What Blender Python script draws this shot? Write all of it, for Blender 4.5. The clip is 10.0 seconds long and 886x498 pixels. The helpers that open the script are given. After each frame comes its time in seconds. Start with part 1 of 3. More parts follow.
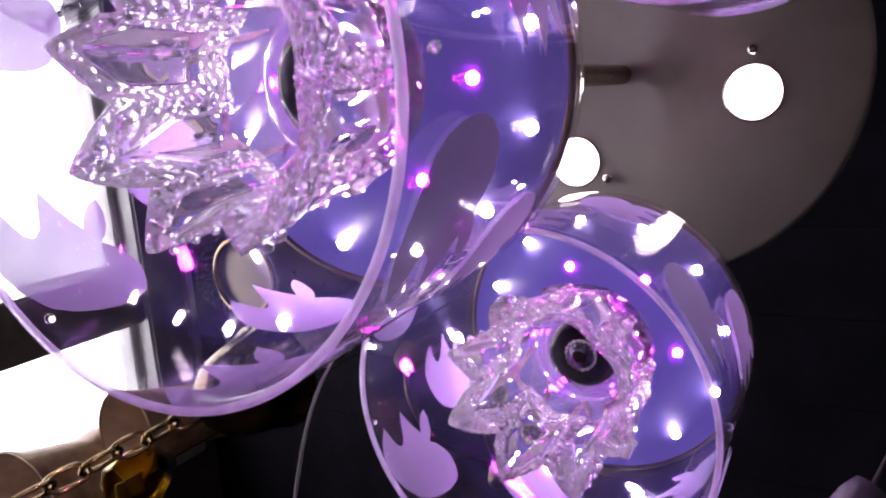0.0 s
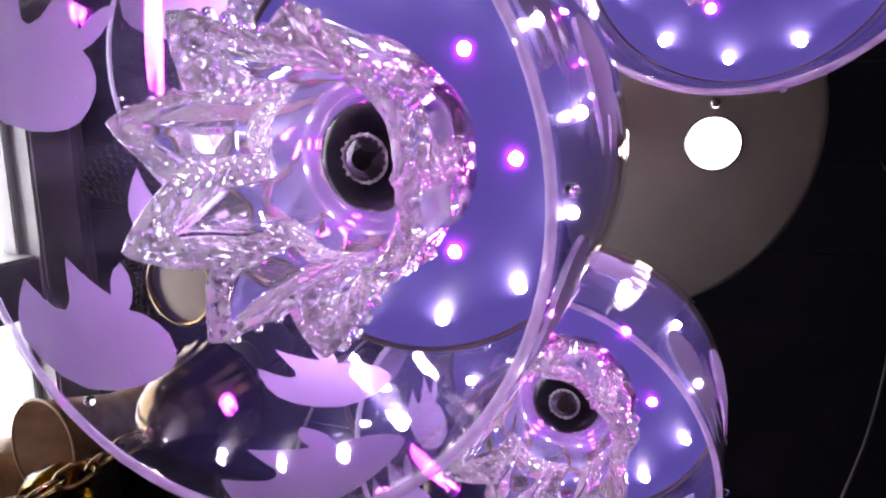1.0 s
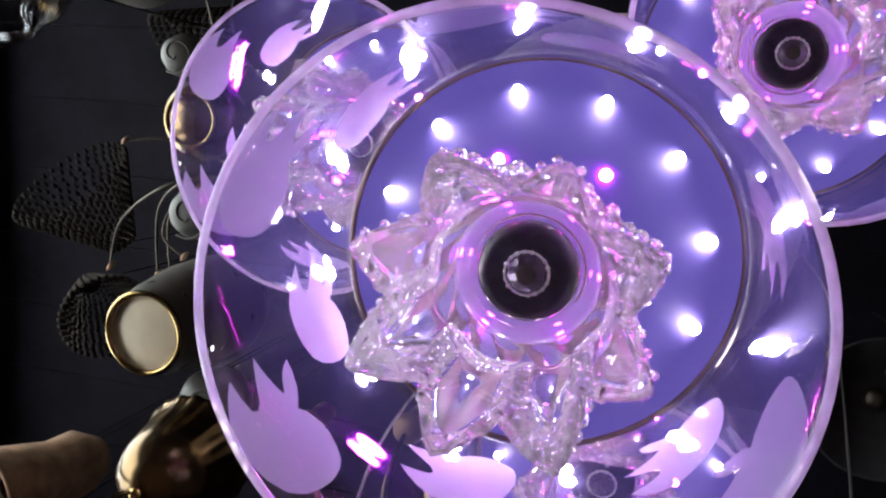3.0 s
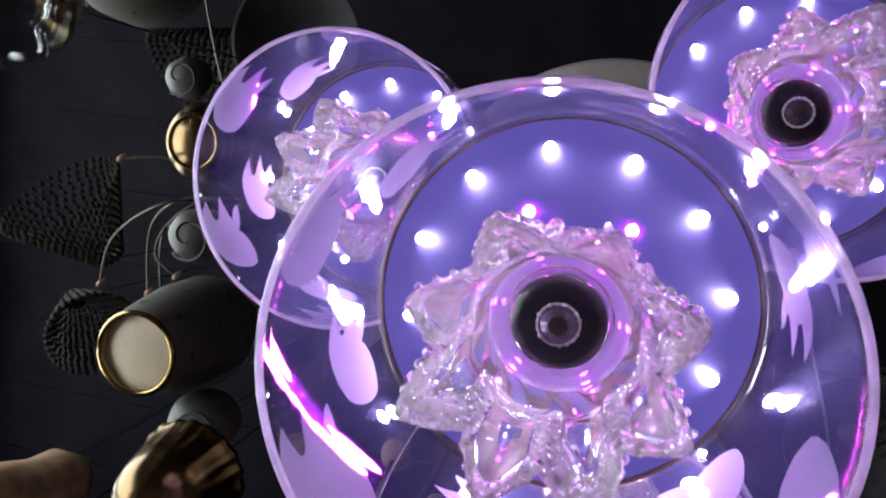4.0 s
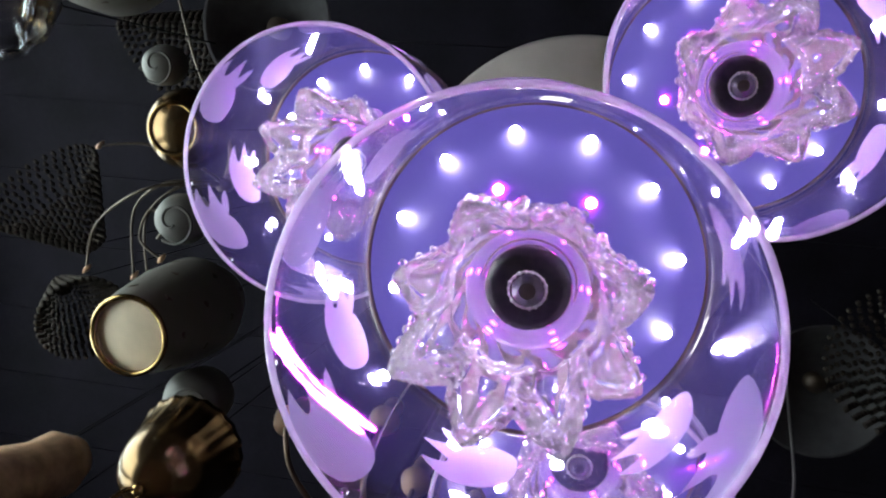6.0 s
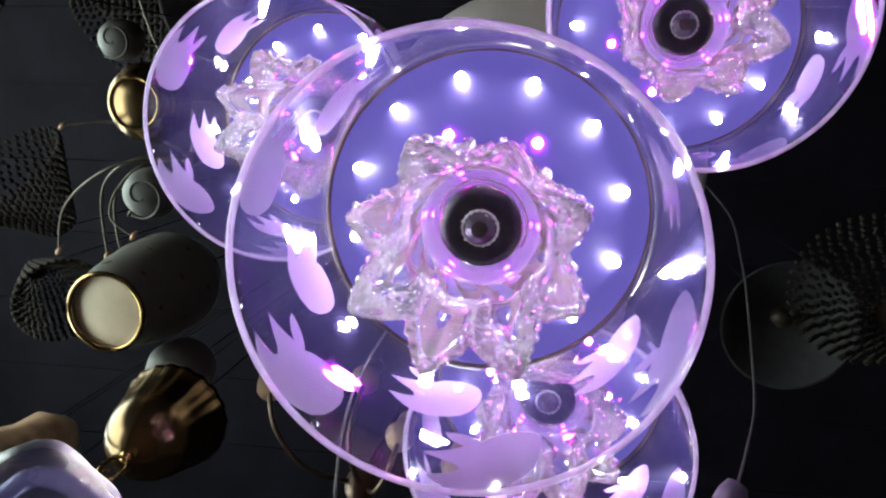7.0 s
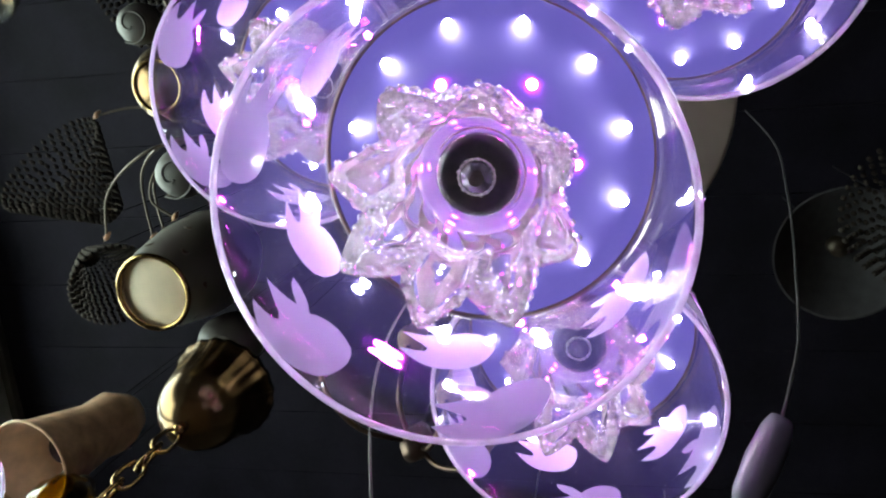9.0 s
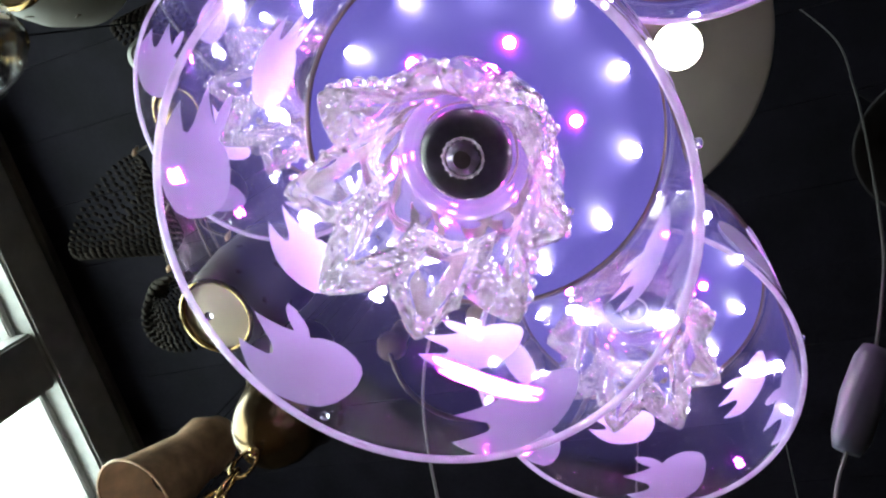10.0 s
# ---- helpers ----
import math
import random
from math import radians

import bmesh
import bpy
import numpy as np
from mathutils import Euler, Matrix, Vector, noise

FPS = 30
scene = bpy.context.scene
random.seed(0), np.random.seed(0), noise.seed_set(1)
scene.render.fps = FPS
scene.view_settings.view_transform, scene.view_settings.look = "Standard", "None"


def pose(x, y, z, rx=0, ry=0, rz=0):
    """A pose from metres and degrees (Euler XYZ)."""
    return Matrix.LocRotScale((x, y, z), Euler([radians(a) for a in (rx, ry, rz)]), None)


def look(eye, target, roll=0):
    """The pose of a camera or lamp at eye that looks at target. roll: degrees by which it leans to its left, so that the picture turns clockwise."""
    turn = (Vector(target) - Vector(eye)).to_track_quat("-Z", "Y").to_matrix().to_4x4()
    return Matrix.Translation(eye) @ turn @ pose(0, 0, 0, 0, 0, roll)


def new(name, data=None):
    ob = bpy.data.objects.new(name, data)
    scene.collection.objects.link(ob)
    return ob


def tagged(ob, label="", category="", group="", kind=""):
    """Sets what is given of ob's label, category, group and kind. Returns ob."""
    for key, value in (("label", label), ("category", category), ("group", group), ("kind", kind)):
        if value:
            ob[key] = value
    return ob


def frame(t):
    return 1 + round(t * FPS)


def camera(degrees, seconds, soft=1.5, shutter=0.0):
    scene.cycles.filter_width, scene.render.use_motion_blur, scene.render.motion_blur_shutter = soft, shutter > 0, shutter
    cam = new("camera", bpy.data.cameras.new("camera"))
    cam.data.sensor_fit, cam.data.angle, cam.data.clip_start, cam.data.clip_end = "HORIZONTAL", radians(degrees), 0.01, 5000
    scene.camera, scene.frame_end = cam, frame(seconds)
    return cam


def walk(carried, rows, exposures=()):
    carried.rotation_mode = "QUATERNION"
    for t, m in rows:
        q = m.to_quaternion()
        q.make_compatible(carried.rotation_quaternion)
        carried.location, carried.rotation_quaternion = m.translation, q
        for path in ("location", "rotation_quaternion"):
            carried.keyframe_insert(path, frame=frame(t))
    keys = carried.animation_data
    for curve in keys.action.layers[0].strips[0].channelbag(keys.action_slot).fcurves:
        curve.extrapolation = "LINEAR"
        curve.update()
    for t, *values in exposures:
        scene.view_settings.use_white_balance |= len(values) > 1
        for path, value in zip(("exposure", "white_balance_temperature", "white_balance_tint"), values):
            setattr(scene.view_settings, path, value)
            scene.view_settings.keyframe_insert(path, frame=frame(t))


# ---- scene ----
cam = camera(60.94, 10.0, soft=2.2)
# seconds, eye and target in metres, roll in degrees: the camera looks up at the lamp from below
PATH = [
    (0, (0.13440, 0.00869, 1.55173), (-0.8395, 0.3883, 3.2568), 67.11),
    (0.5, (0.11074, -0.00224, 1.54369), (-0.7447, 0.4025, 3.3056), 67.21),
    (1, (0.09891, -0.01790, 1.53810), (-0.6438, 0.3976, 3.3480), 62.48),
    (1.5, (0.07806, -0.02188, 1.52371), (-0.6281, 0.3810, 3.3510), 61.70),
    (2, (0.06211, -0.03278, 1.52118), (-0.5358, 0.3669, 3.3874), 58.91),
    (2.5, (0.04548, -0.03908, 1.51196), (-0.4550, 0.3129, 3.4161), 59.06),
    (3, (0.02883, -0.03923, 1.50190), (-0.4452, 0.2676, 3.4205), 62.38),
    (4.5, (0.00928, -0.05598, 1.48801), (-0.3756, 0.1841, 3.4359), 65.43),
    (5, (0.01258, -0.06133, 1.48554), (-0.3581, 0.1755, 3.4366), 64.63),
    (5.5, (0.01255, -0.05689, 1.47277), (-0.3513, 0.2184, 3.4200), 59.63),
    (7, (0.02679, -0.04826, 1.45055), (-0.2580, 0.3604, 3.3875), 36.74),
    (7.5, (0.02805, -0.03923, 1.44482), (-0.2326, 0.3984, 3.3789), 32.71),
    (8, (0.03174, -0.04016, 1.44491), (-0.2345, 0.4012, 3.3773), 33.06),
    (8.5, (0.03592, -0.04248, 1.45014), (-0.2880, 0.4301, 3.3663), 34.93),
    (9, (0.04627, -0.04467, 1.45689), (-0.3823, 0.4653, 3.3427), 37.03),
    (9.5, (0.05530, -0.03979, 1.46838), (-0.4874, 0.4770, 3.3227), 38.88),
    (10, (0.06793, -0.04178, 1.48828), (-0.5759, 0.5106, 3.2994), 35.27),
]
EXPOSURES = [(0.0, 1.26, 6900, 38), (1.5, 1.42, 6900, 27), (2.5, 1.50, 6950, 21), (3.0, 1.54, 6950, 18), (4.5, 1.60, 6650, 14),
             (7.0, 1.84, 6850, 3), (8.5, 1.98, 7100, -1), (10.0, 2.06, 6850, -1)]
walk(cam, [(t, look(eye, target, roll)) for t, eye, target, roll in PATH], EXPOSURES)

# ---- world and light ----
world = bpy.data.worlds.new("world")
scene.world = world
world.use_nodes = True
wn = world.node_tree
sky = wn.nodes.new("ShaderNodeTexSky")
sky.sky_type, sky.sun_disc, sky.sun_elevation, sky.sun_rotation = "NISHITA", False, radians(30), radians(90)
wn.nodes["Background"].inputs["Strength"].default_value = 0.12
wn.links.new(sky.outputs[0], wn.nodes["Background"].inputs["Color"])
GLOW, WHITE_LED, PINK_LED, SPOT, DAY = 0.72, 235.0, 190.0, 3.0, 2.6


# ---- materials ----
def shader(name, base, rough=0.5, metal=0.0, vary=0.25, size=60.0, bump=0.1, fine=600.0, spec=0.5, emit=None, strength=0.0):
    """A principled surface with colour and gloss that vary at two scales, and fine relief."""
    m = bpy.data.materials.new(name)
    m.use_nodes = True
    nt = m.node_tree
    p = nt.nodes["Principled BSDF"]
    p.inputs["Metallic"].default_value = metal
    p.inputs["Specular IOR Level"].default_value = spec
    co = nt.nodes.new("ShaderNodeTexCoord")
    big, small = nt.nodes.new("ShaderNodeTexNoise"), nt.nodes.new("ShaderNodeTexNoise")
    big.inputs["Scale"].default_value, small.inputs["Scale"].default_value = size, fine
    big.inputs["Detail"].default_value = 5
    ramp = nt.nodes.new("ShaderNodeValToRGB")
    lo = [c * (1 - vary) for c in base]
    hi = [min(1, c * (1 + vary)) for c in base]
    ramp.color_ramp.elements[0].position, ramp.color_ramp.elements[1].position = 0.3, 0.7
    ramp.color_ramp.elements[0].color, ramp.color_ramp.elements[1].color = (*lo, 1), (*hi, 1)
    mr = nt.nodes.new("ShaderNodeMapRange")
    mr.inputs["To Min"].default_value, mr.inputs["To Max"].default_value = max(0.01, rough * 0.75), min(1, rough * 1.3)
    bp = nt.nodes.new("ShaderNodeBump")
    bp.inputs["Strength"].default_value, bp.inputs["Distance"].default_value = bump, 0.001
    for n in (big, small):
        nt.links.new(co.outputs["Object"], n.inputs["Vector"])
    nt.links.new(big.outputs["Fac"], ramp.inputs["Fac"])
    nt.links.new(ramp.outputs["Color"], p.inputs["Base Color"])
    nt.links.new(small.outputs["Fac"], mr.inputs["Value"])
    nt.links.new(mr.outputs["Result"], p.inputs["Roughness"])
    nt.links.new(small.outputs["Fac"], bp.inputs["Height"])
    nt.links.new(bp.outputs["Normal"], p.inputs["Normal"])
    if emit:
        p.inputs["Emission Color"].default_value, p.inputs["Emission Strength"].default_value = (*emit, 1), strength
    return m


def glow(name, colour, strength):
    m = bpy.data.materials.new(name)
    m.use_nodes = True
    nt = m.node_tree
    nt.nodes.remove(nt.nodes["Principled BSDF"])
    e = nt.nodes.new("ShaderNodeEmission")
    e.inputs["Color"].default_value, e.inputs["Strength"].default_value = (*colour, 1), strength
    nt.links.new(e.outputs[0], nt.nodes["Material Output"].inputs["Surface"])
    return m


def clear_wall(name, tint, ior=1.5, rough=0.015, streak=0.0, haze=0.0):
    """Thin blown glass: light passes straight, the gloss follows Fresnel; violet glare haze is painted on in faint
    upright streaks where asked.
    """
    m = bpy.data.materials.new(name)
    m.use_nodes = True
    nt = m.node_tree
    nt.nodes.remove(nt.nodes["Principled BSDF"])
    tr, gl = nt.nodes.new("ShaderNodeBsdfTransparent"), nt.nodes.new("ShaderNodeBsdfGlossy")
    mx, fr = nt.nodes.new("ShaderNodeMixShader"), nt.nodes.new("ShaderNodeLayerWeight")
    pw, ma = nt.nodes.new("ShaderNodeMath"), nt.nodes.new("ShaderNodeMath")
    pw.operation, ma.operation = "POWER", "MULTIPLY_ADD"
    pw.inputs[1].default_value = 3.9
    ma.inputs[1].default_value, ma.inputs[2].default_value = 0.9, ((ior - 1) / (ior + 1)) ** 2 + streak
    tr.inputs["Color"].default_value = (*tint, 1)
    gl.inputs["Roughness"].default_value = rough
    fr.inputs["Blend"].default_value = 0.5
    co, nz, bp = nt.nodes.new("ShaderNodeTexCoord"), nt.nodes.new("ShaderNodeTexNoise"), nt.nodes.new("ShaderNodeBump")
    nz.inputs["Scale"].default_value = 45
    bp.inputs["Strength"].default_value, bp.inputs["Distance"].default_value = 0.14, 0.0006
    nt.links.new(co.outputs["Object"], nz.inputs["Vector"])
    nt.links.new(nz.outputs["Fac"], bp.inputs["Height"])
    nt.links.new(bp.outputs["Normal"], gl.inputs["Normal"])
    nt.links.new(fr.outputs["Facing"], pw.inputs[0])
    nt.links.new(pw.outputs[0], ma.inputs[0])
    nt.links.new(ma.outputs[0], mx.inputs[0])
    nt.links.new(tr.outputs[0], mx.inputs[1])
    nt.links.new(gl.outputs[0], mx.inputs[2])
    top = mx
    if haze:
        mp, fz, fr2 = nt.nodes.new("ShaderNodeMapping"), nt.nodes.new("ShaderNodeTexNoise"), nt.nodes.new("ShaderNodeMapRange")
        di, tl, both, top = (nt.nodes.new(k) for k in ("ShaderNodeBsdfDiffuse", "ShaderNodeBsdfTranslucent", "ShaderNodeMixShader", "ShaderNodeMixShader"))
        mp.inputs["Scale"].default_value = (70, 70, 9)
        fz.inputs["Scale"].default_value, fz.inputs["Detail"].default_value = 1.0, 4
        fr2.inputs["From Min"].default_value, fr2.inputs["From Max"].default_value = 0.42, 0.75
        fr2.inputs["To Min"].default_value, fr2.inputs["To Max"].default_value = haze * 0.35, haze * 2.4
        nt.links.new(co.outputs["Object"], mp.inputs["Vector"])
        nt.links.new(mp.outputs[0], fz.inputs["Vector"])
        nt.links.new(fz.outputs["Fac"], fr2.inputs["Value"])
        for n in (di, tl):
            n.inputs["Color"].default_value = (0.62, 0.58, 0.95, 1)
        nt.links.new(di.outputs[0], both.inputs[1])
        nt.links.new(tl.outputs[0], both.inputs[2])
        nt.links.new(fr2.outputs["Result"], top.inputs[0])
        nt.links.new(mx.outputs[0], top.inputs[1])
        nt.links.new(both.outputs[0], top.inputs[2])
    nt.links.new(top.outputs[0], nt.nodes["Material Output"].inputs["Surface"])
    return m


def frosted(name, colour, clear=0.25, thru=0.5, rough=0.25):
    """Etched or milky glass: part of the light scatters, part goes straight through."""
    m = bpy.data.materials.new(name)
    m.use_nodes = True
    nt = m.node_tree
    nt.nodes.remove(nt.nodes["Principled BSDF"])
    di, tl, tr = nt.nodes.new("ShaderNodeBsdfDiffuse"), nt.nodes.new("ShaderNodeBsdfTranslucent"), nt.nodes.new("ShaderNodeBsdfTransparent")
    co, nz, rp = nt.nodes.new("ShaderNodeTexCoord"), nt.nodes.new("ShaderNodeTexNoise"), nt.nodes.new("ShaderNodeMapRange")
    nz.inputs["Scale"].default_value = 130
    rp.inputs["To Min"].default_value, rp.inputs["To Max"].default_value = clear * 0.5, clear * 1.5
    a, b = nt.nodes.new("ShaderNodeMixShader"), nt.nodes.new("ShaderNodeMixShader")
    for n in (di, tl):
        n.inputs["Color"].default_value = (*colour, 1)
    a.inputs[0].default_value = thru
    nt.links.new(co.outputs["Object"], nz.inputs["Vector"])
    nt.links.new(nz.outputs["Fac"], rp.inputs["Value"])
    nt.links.new(di.outputs[0], a.inputs[1])
    nt.links.new(tl.outputs[0], a.inputs[2])
    nt.links.new(rp.outputs["Result"], b.inputs[0])
    nt.links.new(a.outputs[0], b.inputs[1])
    nt.links.new(tr.outputs[0], b.inputs[2])
    nt.links.new(b.outputs[0], nt.nodes["Material Output"].inputs["Surface"])
    return m


def crystal(name, tint, rough=0.0, glitter=0.1, relief=0.0):
    """Solid pressed glass that refracts, with pale scatter mixed in for the glitter's brightness."""
    m = bpy.data.materials.new(name)
    m.use_nodes = True
    nt = m.node_tree
    nt.nodes.remove(nt.nodes["Principled BSDF"])
    g, d, mx = nt.nodes.new("ShaderNodeBsdfGlass"), nt.nodes.new("ShaderNodeBsdfTranslucent"), nt.nodes.new("ShaderNodeMixShader")
    g.inputs["Color"].default_value, g.inputs["Roughness"].default_value, g.inputs["IOR"].default_value = (*tint, 1), rough, 1.5
    d.inputs["Color"].default_value = (0.95, 0.93, 1, 1)
    # Translucent white stands in for glints and bloom of the clear glass.
    mx.inputs[0].default_value = glitter
    if relief:
        co, vo, nz = nt.nodes.new("ShaderNodeTexCoord"), nt.nodes.new("ShaderNodeTexVoronoi"), nt.nodes.new("ShaderNodeTexNoise")
        ad, bp = nt.nodes.new("ShaderNodeMath"), nt.nodes.new("ShaderNodeBump")
        vo.feature = "SMOOTH_F1"
        vo.inputs["Scale"].default_value, nz.inputs["Scale"].default_value, ad.operation = 400, 900, "MULTIPLY_ADD"
        ad.inputs[1].default_value = 0.12
        bp.inputs["Strength"].default_value, bp.inputs["Distance"].default_value = relief, 0.0030
        for n in (vo, nz):
            nt.links.new(co.outputs["Object"], n.inputs["Vector"])
        nt.links.new(nz.outputs["Fac"], ad.inputs[0])
        nt.links.new(vo.outputs["Distance"], ad.inputs[2])
        nt.links.new(ad.outputs[0], bp.inputs["Height"])
        nt.links.new(bp.outputs["Normal"], g.inputs["Normal"])
    nt.links.new(g.outputs[0], mx.inputs[1])
    nt.links.new(d.outputs[0], mx.inputs[2])
    nt.links.new(mx.outputs[0], nt.nodes["Material Output"].inputs["Surface"])
    return m


# The board's emission stands in for diode light scattered back onto it.
M_BOARD = shader("led_board", (0.024, 0.020, 0.075), 0.5, vary=0.08, size=30, bump=0.02, spec=0.15, emit=(0.041, 0.034, 0.165), strength=GLOW)
M_WHITE = glow("white_led", (1.0, 0.95, 0.99), WHITE_LED)
M_PINK = glow("magenta_led", (1.0, 0.05, 0.95), PINK_LED)
M_SPOT = glow("spot_diffuser", (1.0, 0.97, 0.9), SPOT)
M_BOWL = clear_wall("clear_bowl_glass", (0.985, 0.98, 0.99), haze=0.009)
# The lilac light along the rim is put into the glass colour.
M_RIM = frosted("ground_glass_rim", (0.72, 0.64, 0.92), 0.5, 0.5)
# White etching, with the lamp's violet put into its colour.
M_ETCH = frosted("etched_glass", (0.37, 0.345, 0.56), 0.10, 0.13)
M_STAR = crystal("pressed_glass", (1.0, 0.985, 1.0), 0.0, 0.10, 1.0)
M_CLEAR = crystal("plain_pressed_glass", (1.0, 0.985, 1.0), 0.0, 0.035)
M_BLUR = clear_wall("smoky_glass", (0.62, 0.61, 0.72), 1.6, 0.3, 0.01, 0.035)
# Clear curls: violet lamp highlights are put into tint and haze.
M_CURL = clear_wall("highlight_tinted_glass", (0.8, 0.78, 0.9), 1.8, 0.2, 0.06, 0.14)
M_GLOBE = shader("smoked_brass", (0.17, 0.108, 0.055), 0.2, 0.95, vary=0.3, size=30, bump=0.01)
M_GEM = crystal("gem_glass", (0.99, 0.98, 1.0), 0.01, 0.0)
M_KNOB = shader("black_lacquer", (0.03, 0.022, 0.045), 0.16, vary=0.3, size=200, bump=0.03)
# Pale colour stands in for diode light caught by the glass grains.
M_BEZEL = shader("lit_grain_setting", (0.85, 0.80, 0.90), 0.3, 0.3, vary=0.2)
M_STONE = shader("foiled_stone", (0.17, 0.14, 0.19), 0.05, 0.85, vary=0.3, size=500, bump=0.0)
M_CHROME = shader("chrome", (0.75, 0.73, 0.76), 0.12, 1.0, vary=0.08)
M_BRONZE = shader("dark_bronze", (0.16, 0.11, 0.09), 0.38, 1.0, vary=0.25, size=40, bump=0.06)
M_PLATE = shader("brushed_brown_steel", (0.62, 0.545, 0.535), 0.34, 0.4, vary=0.14, size=14, bump=0.05)
_pn = M_PLATE.node_tree
_tan = _pn.nodes.new("ShaderNodeTangent")
_tan.direction_type, _tan.axis = "RADIAL", "Z"
_pn.nodes["Principled BSDF"].inputs["Anisotropic"].default_value = 0.75
_pn.links.new(_tan.outputs[0], _pn.nodes["Principled BSDF"].inputs["Tangent"])
M_BRASS = shader("aged_brass", (0.50, 0.33, 0.12), 0.2, 1.0, vary=0.25, size=35, bump=0.08)
M_GOLD = shader("polished_gold", (0.36, 0.235, 0.10), 0.14, 1.0, vary=0.18, size=40, bump=0.04)
M_COPPER = shader("brown_leather_paper", (0.52, 0.32, 0.20), 0.42, 0.1, vary=0.4, size=45, bump=0.6, fine=140)
# Cream ceramic with the dimness of the room put into its colour.
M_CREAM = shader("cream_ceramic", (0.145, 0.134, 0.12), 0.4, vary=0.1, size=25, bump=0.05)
M_INNER = shader("cream_lining", (0.72, 0.58, 0.42), 0.5, vary=0.12, size=30)
M_TAN = shader("tan_leather_lining", (0.70, 0.50, 0.39), 0.55, vary=0.25, size=40, bump=0.3, fine=160)
M_MOTIF = shader("brown_glaze", (0.06, 0.035, 0.02), 0.35, vary=0.3)
# White plastic; weak violet light is put into its dark colour.
M_PLASTIC = shader("dimmed_white_plastic", (0.085, 0.08, 0.125), 0.4, vary=0.06, size=80)
# Darker copy of the cream: shade over the blooms is in the colour.
M_BLOOM = shader("shaded_cream_bloom", (0.075, 0.069, 0.064), 0.5, vary=0.15, size=25)
M_DISH = shader("dull_grey_enamel", (0.042, 0.039, 0.044), 0.7, vary=0.2, spec=0.2)
# Pale cord, darkened in colour for the weak light on it.
M_CORD = shader("dimmed_pale_cord", (0.11, 0.105, 0.115), 0.5, vary=0.15)
M_ROD = shader("black_rod", (0.008, 0.007, 0.009), 0.7, vary=0.3, spec=0.1)
M_DARKWIRE = shader("dark_wire", (0.09, 0.07, 0.055), 0.4, 0.6, vary=0.3)
M_LACE = shader("dark_bead_lace", (0.040, 0.033, 0.029), 0.9, vary=0.5, size=300, spec=0.04)
M_AMBER = clear_wall("amber_glass", (0.85, 0.7, 0.25))
M_WAVY = clear_wall("smoked_clear_glass", (0.9, 0.9, 0.92), 1.6)
M_WALL = shader("dark_brown_wall", (0.11, 0.097, 0.094), 0.8, vary=0.3, size=6, bump=0.2, fine=90, spec=0.2)
# Dark boards, taken down to near black to hold the ceiling's gloom.
M_CEIL = shader("dimmed_dark_boards", (0.0062, 0.0050, 0.0092), 0.9, vary=0.4, size=9, bump=0.2, fine=120, spec=0.1)
# Unseen floor, pale so that it throws window light up to the ceiling.
M_FLOOR = shader("pale_bounce_floor", (0.24, 0.18, 0.13), 0.5, vary=0.3, size=8, bump=0.1)
M_FRAME = shader("grey_window_frame", (0.46, 0.44, 0.435), 0.45, vary=0.15, size=20)
M_DRAPE = shader("grey_curtain", (0.055, 0.05, 0.05), 0.9, vary=0.2, size=18, bump=0.3, fine=350)
M_PANE = clear_wall("window_glass", (0.95, 0.98, 0.97), 1.45, 0.0)
M_SKY = glow("bright_overcast_sky", (0.86, 0.97, 1.0), DAY)


# ---- builders ----
def finish(bm, smooth=True):
    bmesh.ops.recalc_face_normals(bm, faces=bm.faces)
    for f in bm.faces:
        f.smooth = smooth
    return bm


def part(name, bm, material, parent=None, label="", at=None):
    me = bpy.data.meshes.new(name)
    bm.to_mesh(me)
    bm.free()
    for m in material if isinstance(material, (list, tuple)) else (material,):
        me.materials.append(m)
    ob = new(name, me)
    if parent is not None:
        ob.parent = parent
    if at is not None:
        ob.matrix_basis = at
    return tagged(ob, label)


def share(name, ob, parent, at):
    """Another object on the same mesh."""
    o = new(name, ob.data)
    o.parent = parent
    o.matrix_basis = at
    return o


def lathe(profile, n=64, shape=None, closed=False):
    """A surface of revolution about z from (radius, height) pairs; shape(angle, r, z, i) may bend it."""
    bm = bmesh.new()
    rings = []
    for i, (r, z) in enumerate(profile):
        if r < 1e-6:
            rings.append([bm.verts.new((0, 0, z))])
            continue
        ring = []
        for k in range(n):
            a = 2 * math.pi * k / n
            rr, zz = shape(a, r, z, i) if shape else (r, z)
            ring.append(bm.verts.new((rr * math.cos(a), rr * math.sin(a), zz)))
        rings.append(ring)
    pairs = list(zip(rings[:-1], rings[1:]))
    if closed:
        pairs.append((rings[-1], rings[0]))
    for lo, hi in pairs:
        for k in range(n):
            j = (k + 1) % n
            if len(lo) == 1 and len(hi) == 1:
                continue
            if len(lo) == 1:
                bm.faces.new((lo[0], hi[k], hi[j]))
            elif len(hi) == 1:
                bm.faces.new((lo[k], lo[j], hi[0]))
            else:
                bm.faces.new((lo[k], lo[j], hi[j], hi[k]))
    return finish(bm)


